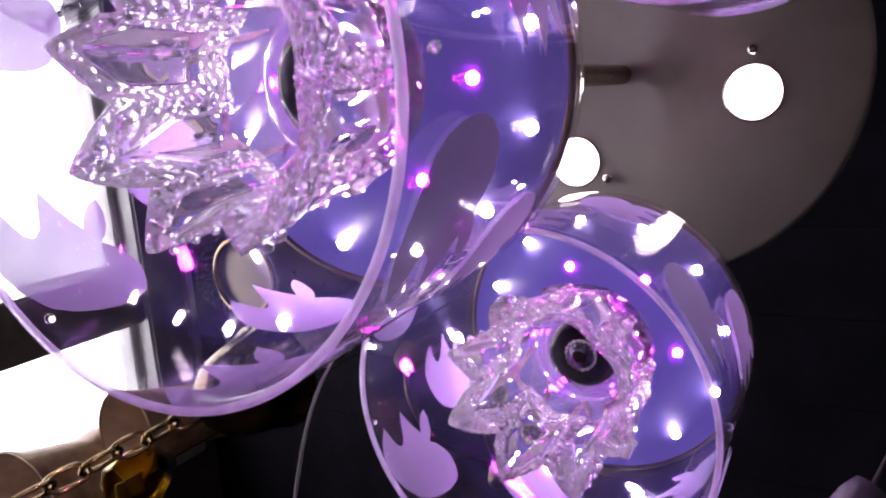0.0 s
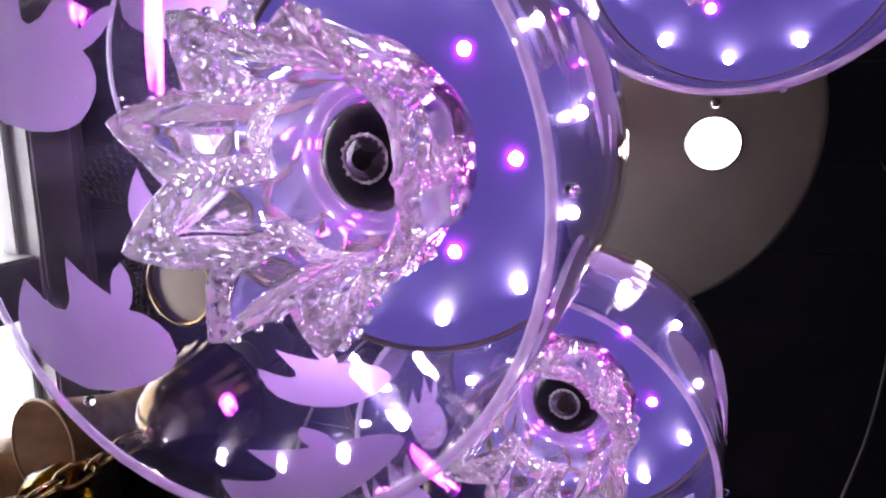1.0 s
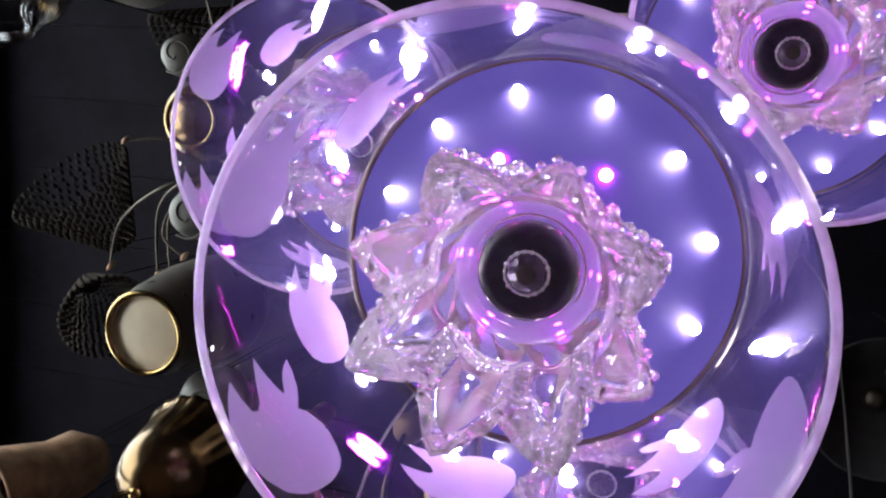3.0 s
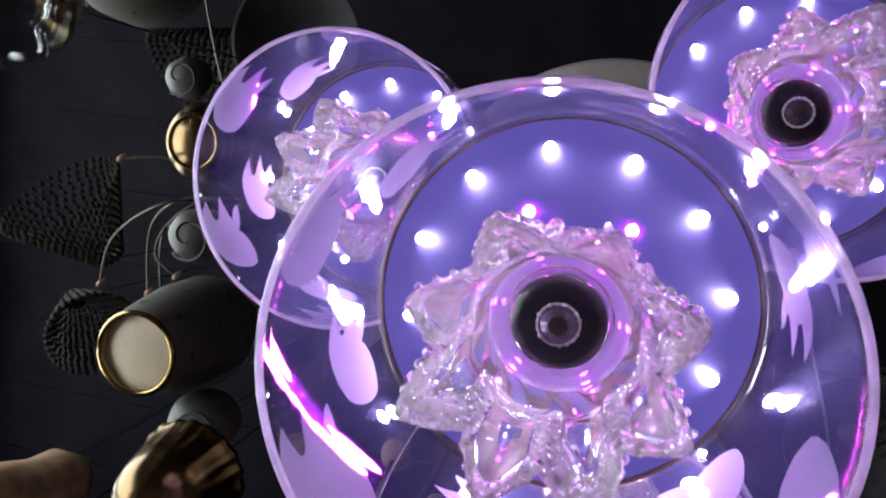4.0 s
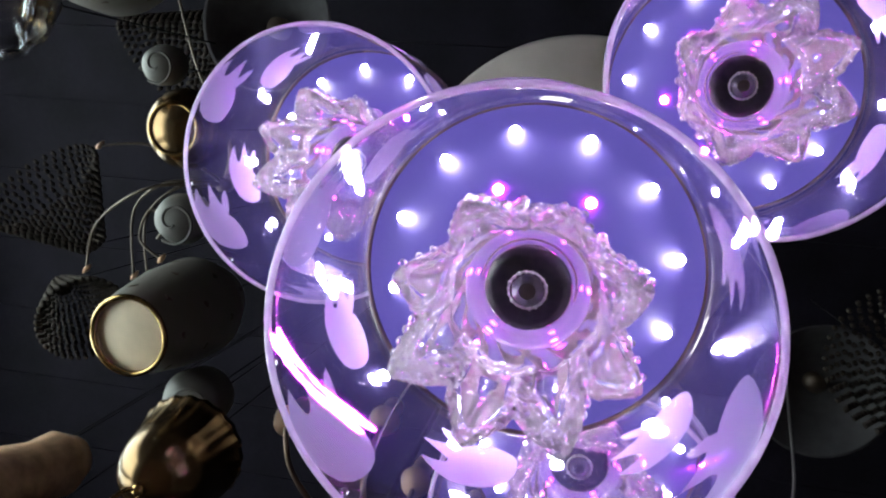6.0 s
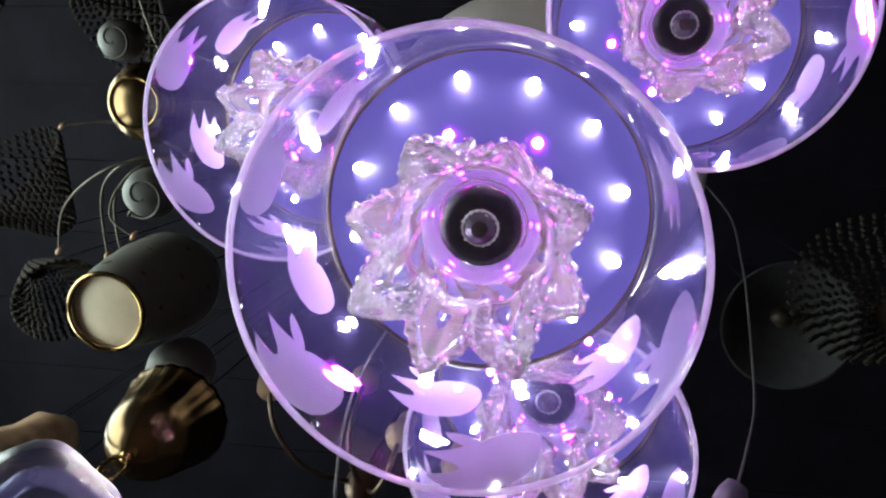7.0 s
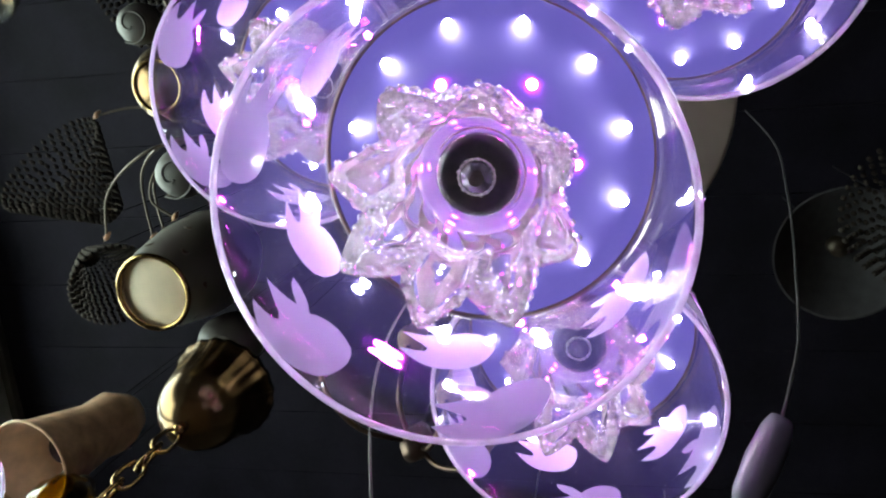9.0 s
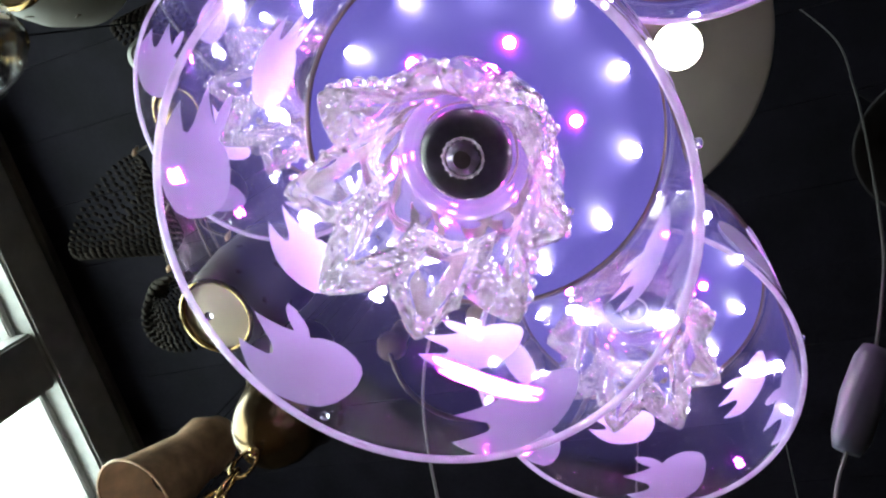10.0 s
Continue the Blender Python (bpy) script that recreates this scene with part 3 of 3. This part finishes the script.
def gilt_cup(x, y, z, r, length, label, group=""):
    """A cream ceramic shade, open below, with a gilt lip and small leaf marks."""
    t = thing("cup_shade", label, "lamp shade", group=group)
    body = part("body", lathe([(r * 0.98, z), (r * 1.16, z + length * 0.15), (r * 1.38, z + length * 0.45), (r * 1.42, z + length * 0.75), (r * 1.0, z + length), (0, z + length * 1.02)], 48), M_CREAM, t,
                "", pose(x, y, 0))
    part("lining", lathe([(r * 0.94, z + 0.001), (r * 1.0, z + length * 0.3), (r * 0.95, z + length * 0.75), (0, z + length * 0.8)], 48), M_INNER, t, "cream lining", pose(x, y, 0))
    part("diffuser", lathe([(0, z + 0.0015), (r * 0.5, z + 0.002), (r * 0.92, z + 0.005)], 40), M_INNER, t, "cream frosted cover", pose(x, y, 0))
    part("gilt_lip", torus(r * 0.97, r * 0.072, 48, 10), M_GOLD, t, "polished gold lip", pose(x, y, z))
    rnd = random.Random(5)
    for i in range(4):
        for k in range(7):
            a = 2 * math.pi * (k + 0.5 * (i % 2)) / 7
            h = 0.14 + 0.24 * i
            rr = r * (0.98 + 1.2 * h) if h < 0.15 else r * (1.16 + 0.733 * (h - 0.15)) if h < 0.45 else r * (1.38 + 0.133 * (h - 0.45)) if h < 0.75 else r * (1.42 - 1.68 * (h - 0.75))
            bm = lathe([(0, 0.0004), (0.0030, 0.0003), (0.0042, 0.0), (0.0040, -0.0006), (0, -0.0006)], 8, lambda b, q, zz, j: (q * (1 + 0.35 * math.cos(3 * b)), zz))
            part("leaf_mark", bm, M_MOTIF, body, "", Matrix.Translation((rr * math.cos(a), rr * math.sin(a), z + length * h)) @ Matrix.Rotation(a, 4, "Z") @ Matrix.Rotation(radians(90), 4, "Y") @ Matrix.Rotation(rnd.uniform(0, 6), 4, "Z"))
    hang(t, x, y, z + length)
    return t


gilt_cup(-0.374, 0.1545, 2.061, 0.0372, 0.160, "cream ceramic cup shade with gold lip and brown leaf marks", "gilt cup shades")
gilt_cup(-0.460, -0.212, 2.085, 0.052, 0.12, "large cream cup shade with brown leaf marks hanging in shadow", "gilt cup shades")


def brass_bell(x, y, z, label):
    """A smoked brass bell, mouth upwards: a round nose below that widens into a fluted flare."""
    t = thing("bell_shade", label, "lamp shade")
    prof = [(0, 0.0), (0.006, 0.0006), (0.013, 0.003), (0.020, 0.0075), (0.0258, 0.014), (0.0300, 0.022), (0.0328, 0.031), (0.0346, 0.040), (0.0362, 0.049), (0.0382, 0.057), (0.0408, 0.064), (0.0424, 0.067)]
    inner = [(0.0412, 0.0672), (0.0368, 0.057), (0.0345, 0.045), (0.0310, 0.030), (0, 0.012)]
    part("body", lathe(prof + inner, 120, lambda a, q, h, i: (q * (1 + 0.016 * step(h, 0.02, 0.06) * math.cos(20 * a)), h)), M_GLOBE, t, "glossy smoked brass bell with fluted flare", pose(x, y, z))
    part("nose_cap", lathe([(0, -0.005), (0.0026, -0.0045), (0.0042, -0.002), (0.0048, 0.0012), (0, 0.0012)], 24), M_BRASS, t, "small brass nose cap", pose(x, y, z))
    part("socket", lathe([(0, 0.014), (0.011, 0.014), (0.012, 0.06), (0.004, 0.085), (0, 0.085)], 24), M_KNOB, t, "", pose(x, y, z))
    hang(t, x, y, z + 0.083)
    return t


BELL = (-0.254, 0.200, 1.889)
brass_bell(*BELL, "glossy smoked brass bell with fluted flare and hanging chain")


def link_mesh(length, width, wire):
    pts = []
    n = 20
    for i in range(n):
        a = 2 * math.pi * i / n
        px, pz = math.cos(a), math.sin(a)
        pts.append(Vector((width * 0.5 * (abs(px) ** 0.8) * (1 if px > 0 else -1), 0, length * 0.5 * (abs(pz) ** 0.75) * (1 if pz > 0 else -1))))
    bm = bmesh.new()
    rings = []
    for i, p in enumerate(pts):
        d = (pts[(i + 1) % n] - pts[i - 1]).normalized()
        a = Vector((0, 1, 0))
        b = d.cross(a)
        rings.append([bm.verts.new(p + wire * (math.cos(2 * math.pi * k / 8) * a + math.sin(2 * math.pi * k / 8) * b)) for k in range(8)])
    for i in range(n):
        for k in range(8):
            bm.faces.new((rings[i][k], rings[i][(k + 1) % 8], rings[(i + 1) % n][(k + 1) % 8], rings[(i + 1) % n][k]))
    return finish(bm)


chain = thing("chain", "brass link chain hanging down below the brass bell", "chain")
ctop, cbot = Vector((BELL[0], BELL[1], BELL[2] - 0.016)), Vector((BELL[0] + 0.002, BELL[1] - 0.002, BELL[2] - 0.170))
for i in range(8):
    p = ctop.lerp(cbot, i / 7)
    once("link", lambda: link_mesh(0.0265, 0.0125, 0.0016), M_GOLD, "link", chain, Matrix.Translation(p) @ Matrix.Rotation(radians(1.0), 4, "Y") @ Matrix.Rotation(radians(90 * (i % 2) + 35), 4, "Z"))
part("hook", tube([tuple(ctop + Vector((0, 0, 0.010))), tuple(ctop + Vector((0.002, 0, 0.0125))), tuple(ctop + Vector((0, 0, 0.0145)))], 0.0014, 8), M_GOLD, chain)


def leather_shade(x, y, z, r, length, label, lean=0.0):
    """A flared brown shade with a cream lining, a socket and a bulb inside."""
    t = thing("flared_shade", label, "lamp shade", group="brown flared shades")
    m = pose(x, y, z, -lean, lean, 0)
    part("body", lathe([(r, 0.0), (r * 0.9, length * 0.12), (r * 0.74, length * 0.4), (r * 0.66, length * 0.62), (r * 0.72, length * 0.8), (r * 0.5, length * 0.98), (0, length)], 48,
                       lambda a, q, zz, i: (q * (1 + 0.015 * math.sin(5 * a + zz * 90) + 0.012 * math.sin(11 * a - zz * 150) * min(1.0, zz * 40)), zz)), M_COPPER, t, "", m)
    part("lining", lathe([(r * 0.95, 0.0008), (r * 0.84, length * 0.12), (r * 0.68, length * 0.4), (r * 0.58, length * 0.62), (0, length * 0.75)], 48), M_TAN, t, "tan lining", m)
    part("lip", torus(r * 0.98, 0.0016, 48, 8), M_COPPER, t, "", m)
    part("socket", lathe([(0, length * 0.28), (r * 0.30, length * 0.28), (r * 0.32, length * 0.5), (r * 0.2, length * 0.74), (0, length * 0.74)], 24), M_KNOB, t, "dark lamp socket", m)
    part("bulb_arm", tube([(r * 0.25, 0, length * 0.3), (r * 0.45, r * 0.2, length * 0.2), (r * 0.2, r * 0.5, length * 0.12)], 0.0018, 8), M_DARKWIRE, t, "", m)
    hang(t, x, y, z + length * 0.97)
    return t


leather_shade(-0.500, 0.308, 2.000, 0.047, 0.14, "brown leather flared lamp shade with tan lining and dark socket", 6.0)
leather_shade(-0.575, 0.365, 1.930, 0.060, 0.12, "wide brown flared shade hanging near the window")


def amber_cup(x, y, z):
    t = thing("amber_glass", "small yellow amber glass shade beside the brown shade", "lamp shade")
    prof = [(0.020, z), (0.026, z + 0.012), (0.027, z + 0.03), (0.018, z + 0.048), (0.006, z + 0.055)]
    part("glass", lathe(prof + [(q - 0.0015, zz) for q, zz in reversed(prof)], 32, lambda a, q, zz, i: (q * (1 + 0.05 * math.cos(8 * a)), zz), True), M_AMBER, t, "yellow amber glass", pose(x, y, 0))
    part("cap", lathe([(0.008, z + 0.052), (0.010, z + 0.060), (0, z + 0.066)], 20), M_DARKWIRE, t, "", pose(x, y, 0))
    part("price_tag", box(-0.03, 0.012, z + 0.02, -0.0285, 0.032, z + 0.05), M_FRAME, t, "dark card tag", pose(x, y, 0))
    hang(t, x, y, z + 0.06)


amber_cup(-0.435, 0.320, 1.935)


def ceramic_bloom(x, y, z, r, label):
    """A dull ceramic lily: a rounded closed calyx below with a rolled petal wound round it."""
    t = thing("bloom_shade", label, "lamp shade", group="ceramic bloom shades")
    prof = [(0, -r * 0.25), (r * 0.45, -r * 0.2), (r * 0.8, r * 0.05), (r * 0.98, r * 0.45), (r * 0.92, r * 0.95), (r * 0.6, r * 1.4), (r * 0.25, r * 1.65), (0, r * 1.68)]
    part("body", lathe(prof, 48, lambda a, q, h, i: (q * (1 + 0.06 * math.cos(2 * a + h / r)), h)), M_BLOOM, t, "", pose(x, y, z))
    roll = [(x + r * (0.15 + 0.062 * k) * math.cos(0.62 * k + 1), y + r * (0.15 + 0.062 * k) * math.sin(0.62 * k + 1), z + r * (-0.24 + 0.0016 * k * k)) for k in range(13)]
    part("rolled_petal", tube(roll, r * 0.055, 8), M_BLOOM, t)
    hang(t, x, y, z + r * 1.6)
    return t


ceramic_bloom(-0.319, 0.042, 2.043, 0.0240, "cream ceramic bloom shade hanging in shadow")
ceramic_bloom(-0.366, -0.089, 2.092, 0.0200, "white ceramic bloom shade with curled lip in shadow")
ceramic_bloom(-0.330, 0.225, 2.090, 0.0330, "dull cream ceramic shade behind the brass bell")


def gold_dome(x, y, z, r):
    """A round gold dome shade with a raised ring on its underside."""
    t = thing("gold_dome", "round gold dome shade with a raised ring hanging in shadow", "lamp shade")
    prof = [(0, -0.50), (0.30, -0.48), (0.58, -0.40), (0.82, -0.22), (0.96, 0.02), (1.0, 0.25), (0.92, 0.7), (0.6, 1.25), (0.22, 1.6), (0, 1.62)]
    part("dome", lathe([(q * r, h * r) for q, h in prof], 64), M_GLOBE, t, "", pose(x, y, z))
    part("ring", torus(r * 0.62, r * 0.06, 48, 10), M_GOLD, t, "dark gold ring", pose(x, y, z - r * 0.385))
    hang(t, x, y, z + r * 1.5)


gold_dome(-0.334, -0.034, 2.078, 0.036)


def wavy_shade(x, y, z, r):
    """A clear glass shade with a scalloped lip."""
    t = thing("scalloped_shade", "clear glass shade with a scalloped wavy lip", "lamp shade")
    prof = [(r, z), (r * 0.93, z + r * 0.2), (r * 0.8, z + r * 0.6), (r * 0.5, z + r * 1.1), (r * 0.22, z + r * 1.3)]

    def wave(a, q, zz, i):
        u = q / r
        return q * (1 + 0.09 * math.cos(8 * a) * u ** 2), zz + 0.06 * r * math.cos(16 * a) * u ** 3

    part("glass", lathe(prof + [(q - 0.0028, zz + 0.0008) for q, zz in reversed(prof)], 128, wave, True), M_WAVY, t, "clear wavy glass", pose(x, y, 0))
    lip = torus(r * 0.99, 0.0032, 128, 8)
    for v in lip.verts:
        a = math.atan2(v.co.y, v.co.x)
        s = 1 + 0.09 * math.cos(8 * a)
        v.co.x *= s
        v.co.y *= s
        v.co.z += 0.06 * r * math.cos(16 * a)
    part("lip", finish(lip), M_WAVY, t, "thick clear lip", pose(x, y, z))
    part("cap", lathe([(r * 0.26, z + r * 1.25), (r * 0.28, z + r * 1.4), (0, z + r * 1.55)], 24), M_BRASS, t, "", pose(x, y, 0))
    hang(t, x, y, z + r * 1.5)


wavy_shade(-0.408, -0.126, 1.923, 0.056)


def near_pendant():
    """A curled clear glass finial close to the camera's way, on an arm from the window wall."""
    t = thing("glass_finial", "curled smoky glass finial on a thin brass arm", "glass ornament")
    c = Vector((-0.0225, -0.0053, 1.509))
    prof = [(0.0092 * math.sin(math.pi * i / 16), -0.0092 * math.cos(math.pi * i / 16)) for i in range(17)]
    part("bulb", lathe(prof, 48, lambda a, q, zz, i: (q * (1 + 0.07 * math.cos(5 * a + zz * 160)), zz)), M_BLUR, t, "smoky clear glass bulb", Matrix.Translation(c))
    part("curl", tube([(-0.0260, -0.0175, 1.5020), (-0.0200, -0.0130, 1.5025), (-0.0160, -0.0080, 1.5030), (-0.0132, -0.0030, 1.5030), (-0.0105, 0.0012, 1.5025), (-0.0110, 0.0080, 1.5030)], 0.0009, 12), M_CURL, t, "glass curl with violet highlights in its colour")
    part("curl", tube([(-0.0225, -0.0105, 1.5060), (-0.0185, -0.0135, 1.5070), (-0.0145, -0.0115, 1.5080), (-0.0130, -0.0070, 1.5080), (-0.0135, -0.0020, 1.5060), (-0.0110, 0.0080, 1.5060)], 0.0009, 12), M_CURL, t, "glass curl with violet highlights in its colour")
    part("lobe", lathe([(q * 0.5, h * 0.5) for q, h in prof], 32), M_BLUR, t, "smaller smoky glass lobe", Matrix.Translation((-0.0115, 0.0052, 1.509)))
    part("arm", tube([(-0.0150, 0.0085, 1.5070), (-0.030, 0.030, 1.490), (-0.10, 0.12, 1.47), (-0.5, 0.5, 1.45), (WX, 1.1, 1.45)], 0.003, 10), M_BRASS, t, "thin brass arm")


near_pendant()


def bead_cone(x, y, z, r, length, label, rows=15, cols=38, lean=(0, 0)):
    """A cone shade of dark beads strung in rows."""
    t = thing("bead_shade", label, "lamp shade", group="dark bead shades")
    m = pose(x, y, z, lean[0], lean[1], 0)
    bm = bmesh.new()
    for i in range(rows):
        u = i / (rows - 1)
        rr = r * (1 - 0.75 * u)
        n = max(8, int(cols * (1 - 0.6 * u)))
        for k in range(n):
            a = 2 * math.pi * (k + 0.5 * (i % 2)) / n
            mat = Matrix.Translation((rr * math.cos(a), rr * math.sin(a), length * u)) @ Matrix.Diagonal((1, 1, 1.5, 1))
            bmesh.ops.create_icosphere(bm, subdivisions=1, radius=min(0.0032, math.pi * rr / n * 0.85), matrix=mat)
    tagged(part("bead_net", finish(bm), M_LACE, t, "strung dark glass beads", m), kind="stuff")
    part("cap", lathe([(r * 0.27, length * 0.97), (r * 0.2, length * 1.06), (0, length * 1.1)], 20), M_DARKWIRE, t, "", m)
    apex = m @ Vector((0, 0, length * 1.05))
    hang(t, apex.x, apex.y, apex.z)


bead_cone(-0.640, 0.055, 2.285, 0.075, 0.10, "dark bead cone shade hanging in shadow", lean=(-50, 25))
bead_cone(-0.520, 0.190, 2.200, 0.048, 0.100, "small dark bead cone shade behind the cup", lean=(10, -50))
bead_cone(-0.520, -0.100, 2.350, 0.07, 0.10, "dark bead cone shade hanging in shadow", lean=(40, 40))
bead_cone(0.352, 0.140, 2.255, 0.080, 0.09, "dark bead net shade with glints", 16, 42, (-30, 40))


def dish(x, y, z, r, label):
    t = thing("dish_shade", label, "lamp shade", group="dull dish shades")
    prof = [(r, z), (r * 0.98, z + 0.006), (r * 0.7, z + 0.03), (r * 0.3, z + 0.05), (0, z + 0.055)]
    part("dish", lathe(prof + [(0, z + 0.050), (r * 0.3, z + 0.045), (r * 0.68, z + 0.026), (r * 0.95, z + 0.002)], 48, None, True), M_DISH, t, "", pose(x, y, 0))
    part("hub", lathe([(0, z + 0.03), (0.012, z + 0.03), (0.012, z + 0.07), (0, z + 0.08)], 20), M_DARKWIRE, t, "", pose(x, y, 0))
    hang(t, x, y, z + 0.05)


dish(-0.345, -0.150, 2.270, 0.075, "dull grey dish shade hanging in shadow")
dish(0.330, 0.235, 2.420, 0.085, "dull grey dish shade hanging in shadow")

wires = thing("wire_spray", "spray of thin curling dark wires hanging in shadow", "wire ornament")
for pts in (((-0.511, 0.131, 2.192), (-0.507, 0.080, 2.206), (-0.439, 0.035, 2.199), (-0.38, 0.03, 2.25)),
            ((-0.470, 0.139, 2.218), (-0.477, 0.066, 2.229), (-0.43, 0.03, 2.22), (-0.38, 0.03, 2.25)),
            ((-0.44, 0.145, 2.20), (-0.45, 0.07, 2.21), (-0.41, 0.03, 2.22), (-0.38, 0.03, 2.25)),
            ((-0.50, -0.005, 2.20), (-0.45, -0.01, 2.21), (-0.40, 0.01, 2.23), (-0.38, 0.03, 2.25)),
            ((-0.42, 0.11, 2.19), (-0.445, 0.09, 2.19), (-0.44, 0.06, 2.20), (-0.42, 0.07, 2.20), (-0.43, 0.09, 2.2)),
            ((-0.43, -0.20, 2.22), (-0.40, -0.10, 2.22), (-0.37, -0.02, 2.24), (-0.38, 0.03, 2.25))):
    part("wire", tube(pts, 0.0014, 6, 1.4), M_DARKWIRE, wires)
    part("leaf_tip", lathe([(0, -0.006), (0.0026, -0.002), (0.0030, 0.002), (0.0012, 0.007), (0, 0.008)], 10), M_COPPER, wires, "small brown leaf tip", pose(*pts[0], 40, 20, 0))
part("hub", lathe([(0, 2.245), (0.008, 2.245), (0.008, 2.26), (0.003, 2.275), (0, 2.275)], 16), M_DARKWIRE, wires, "", pose(-0.38, 0.03, 0))
hang(wires, -0.38, 0.03, 2.26)

arms = thing("arm_lamp", "unlit lamp with curved brass tube arms hanging in shadow", "ceiling lamp")
hub = (-0.16, 0.36, 2.16)
for pts in (((-0.249, 0.249, 2.133), (-0.235, 0.285, 2.115), (-0.205, 0.325, 2.12), hub),
            ((-0.118, 0.300, 2.147), (-0.125, 0.325, 2.125), (-0.14, 0.35, 2.13), hub),
            ((-0.06, 0.33, 2.15), (-0.09, 0.36, 2.12), (-0.13, 0.37, 2.13), hub),
            ((-0.16, 0.25, 2.17), (-0.165, 0.29, 2.13), (-0.16, 0.33, 2.13), hub)):
    part("arm", tube(pts, 0.0026, 12), M_BRONZE, arms)
    part("candle_cup", lathe([(0, -0.004), (0.012, -0.002), (0.016, 0.010), (0.011, 0.014), (0.010, 0.050), (0, 0.050)], 24), M_COPPER, arms, "", pose(*pts[0]))
part("hub", lathe([(0, -0.03), (0.008, -0.028), (0.016, -0.01), (0.018, 0.005), (0.008, 0.03), (0, 0.03)], 24), M_BRONZE, arms, "", pose(*hub))
hang(arms, hub[0], hub[1], hub[2] + 0.025, 0.004)

# ---- cords ----
sw = thing("cord_switch", "white inline cord switch on a thin hanging cord", "switch")
top, bot = Vector((0.140, 0.172, 1.872)), Vector((0.114, 0.206, 1.835))
mid, axis = (top + bot) / 2, (top - bot)
m = Matrix.Translation(mid) @ axis.to_track_quat("Z", "Y").to_matrix().to_4x4()
L = axis.length
body = lathe([(0, -L * 0.5), (0.006, -L * 0.49), (0.0082, -L * 0.36), (0.0095, 0.0), (0.0082, L * 0.36), (0.006, L * 0.49), (0, L * 0.5)], 32, lambda a, q, zz, i: (q * (1 + 0.12 * math.cos(2 * a)), zz))
part("switch_body", body, M_PLASTIC, sw, "white plastic switch body", m)
part("rocker", box(-0.0045, 0.0062, -0.010, 0.0045, 0.0098, 0.010, 0.0015), M_CORD, sw, "grey rocker", m)
part("cord", tube([tuple(top), (0.150, 0.158, 1.896), (0.161, 0.146, 1.93), (0.180, 0.141, 2.02), (0.199, 0.129, 2.12), (0.222, 0.119, 2.25), (0.25, 0.10, 2.45), (0.27, 0.09, CEIL + 0.01)], 0.0009, 8), M_CORD, sw)
part("cord", tube([tuple(bot), (0.100, 0.222, 1.80), (0.085, 0.28, 1.70), (0.08, 0.40, 1.66), (0.10, 0.7, 1.8), (0.14, 0.8, CEIL + 0.01)], 0.0009, 8), M_CORD, sw)
cordb = thing("lamp_cord", "thin pale lamp cord hanging from the brown disc", "cord")
part("cord", tube([(-0.062, 0.085, PLATE_Z + 0.002), (-0.074, 0.100, 1.93), (-0.077, 0.116, 1.821), (-0.072, 0.167, 1.771), (-0.06, 0.26, 1.74), (-0.04, 0.4, 1.80), (-0.04, 0.45, 2.3), (-0.04, 0.45, CEIL + 0.01)], 0.0007, 8), M_CORD, cordb)
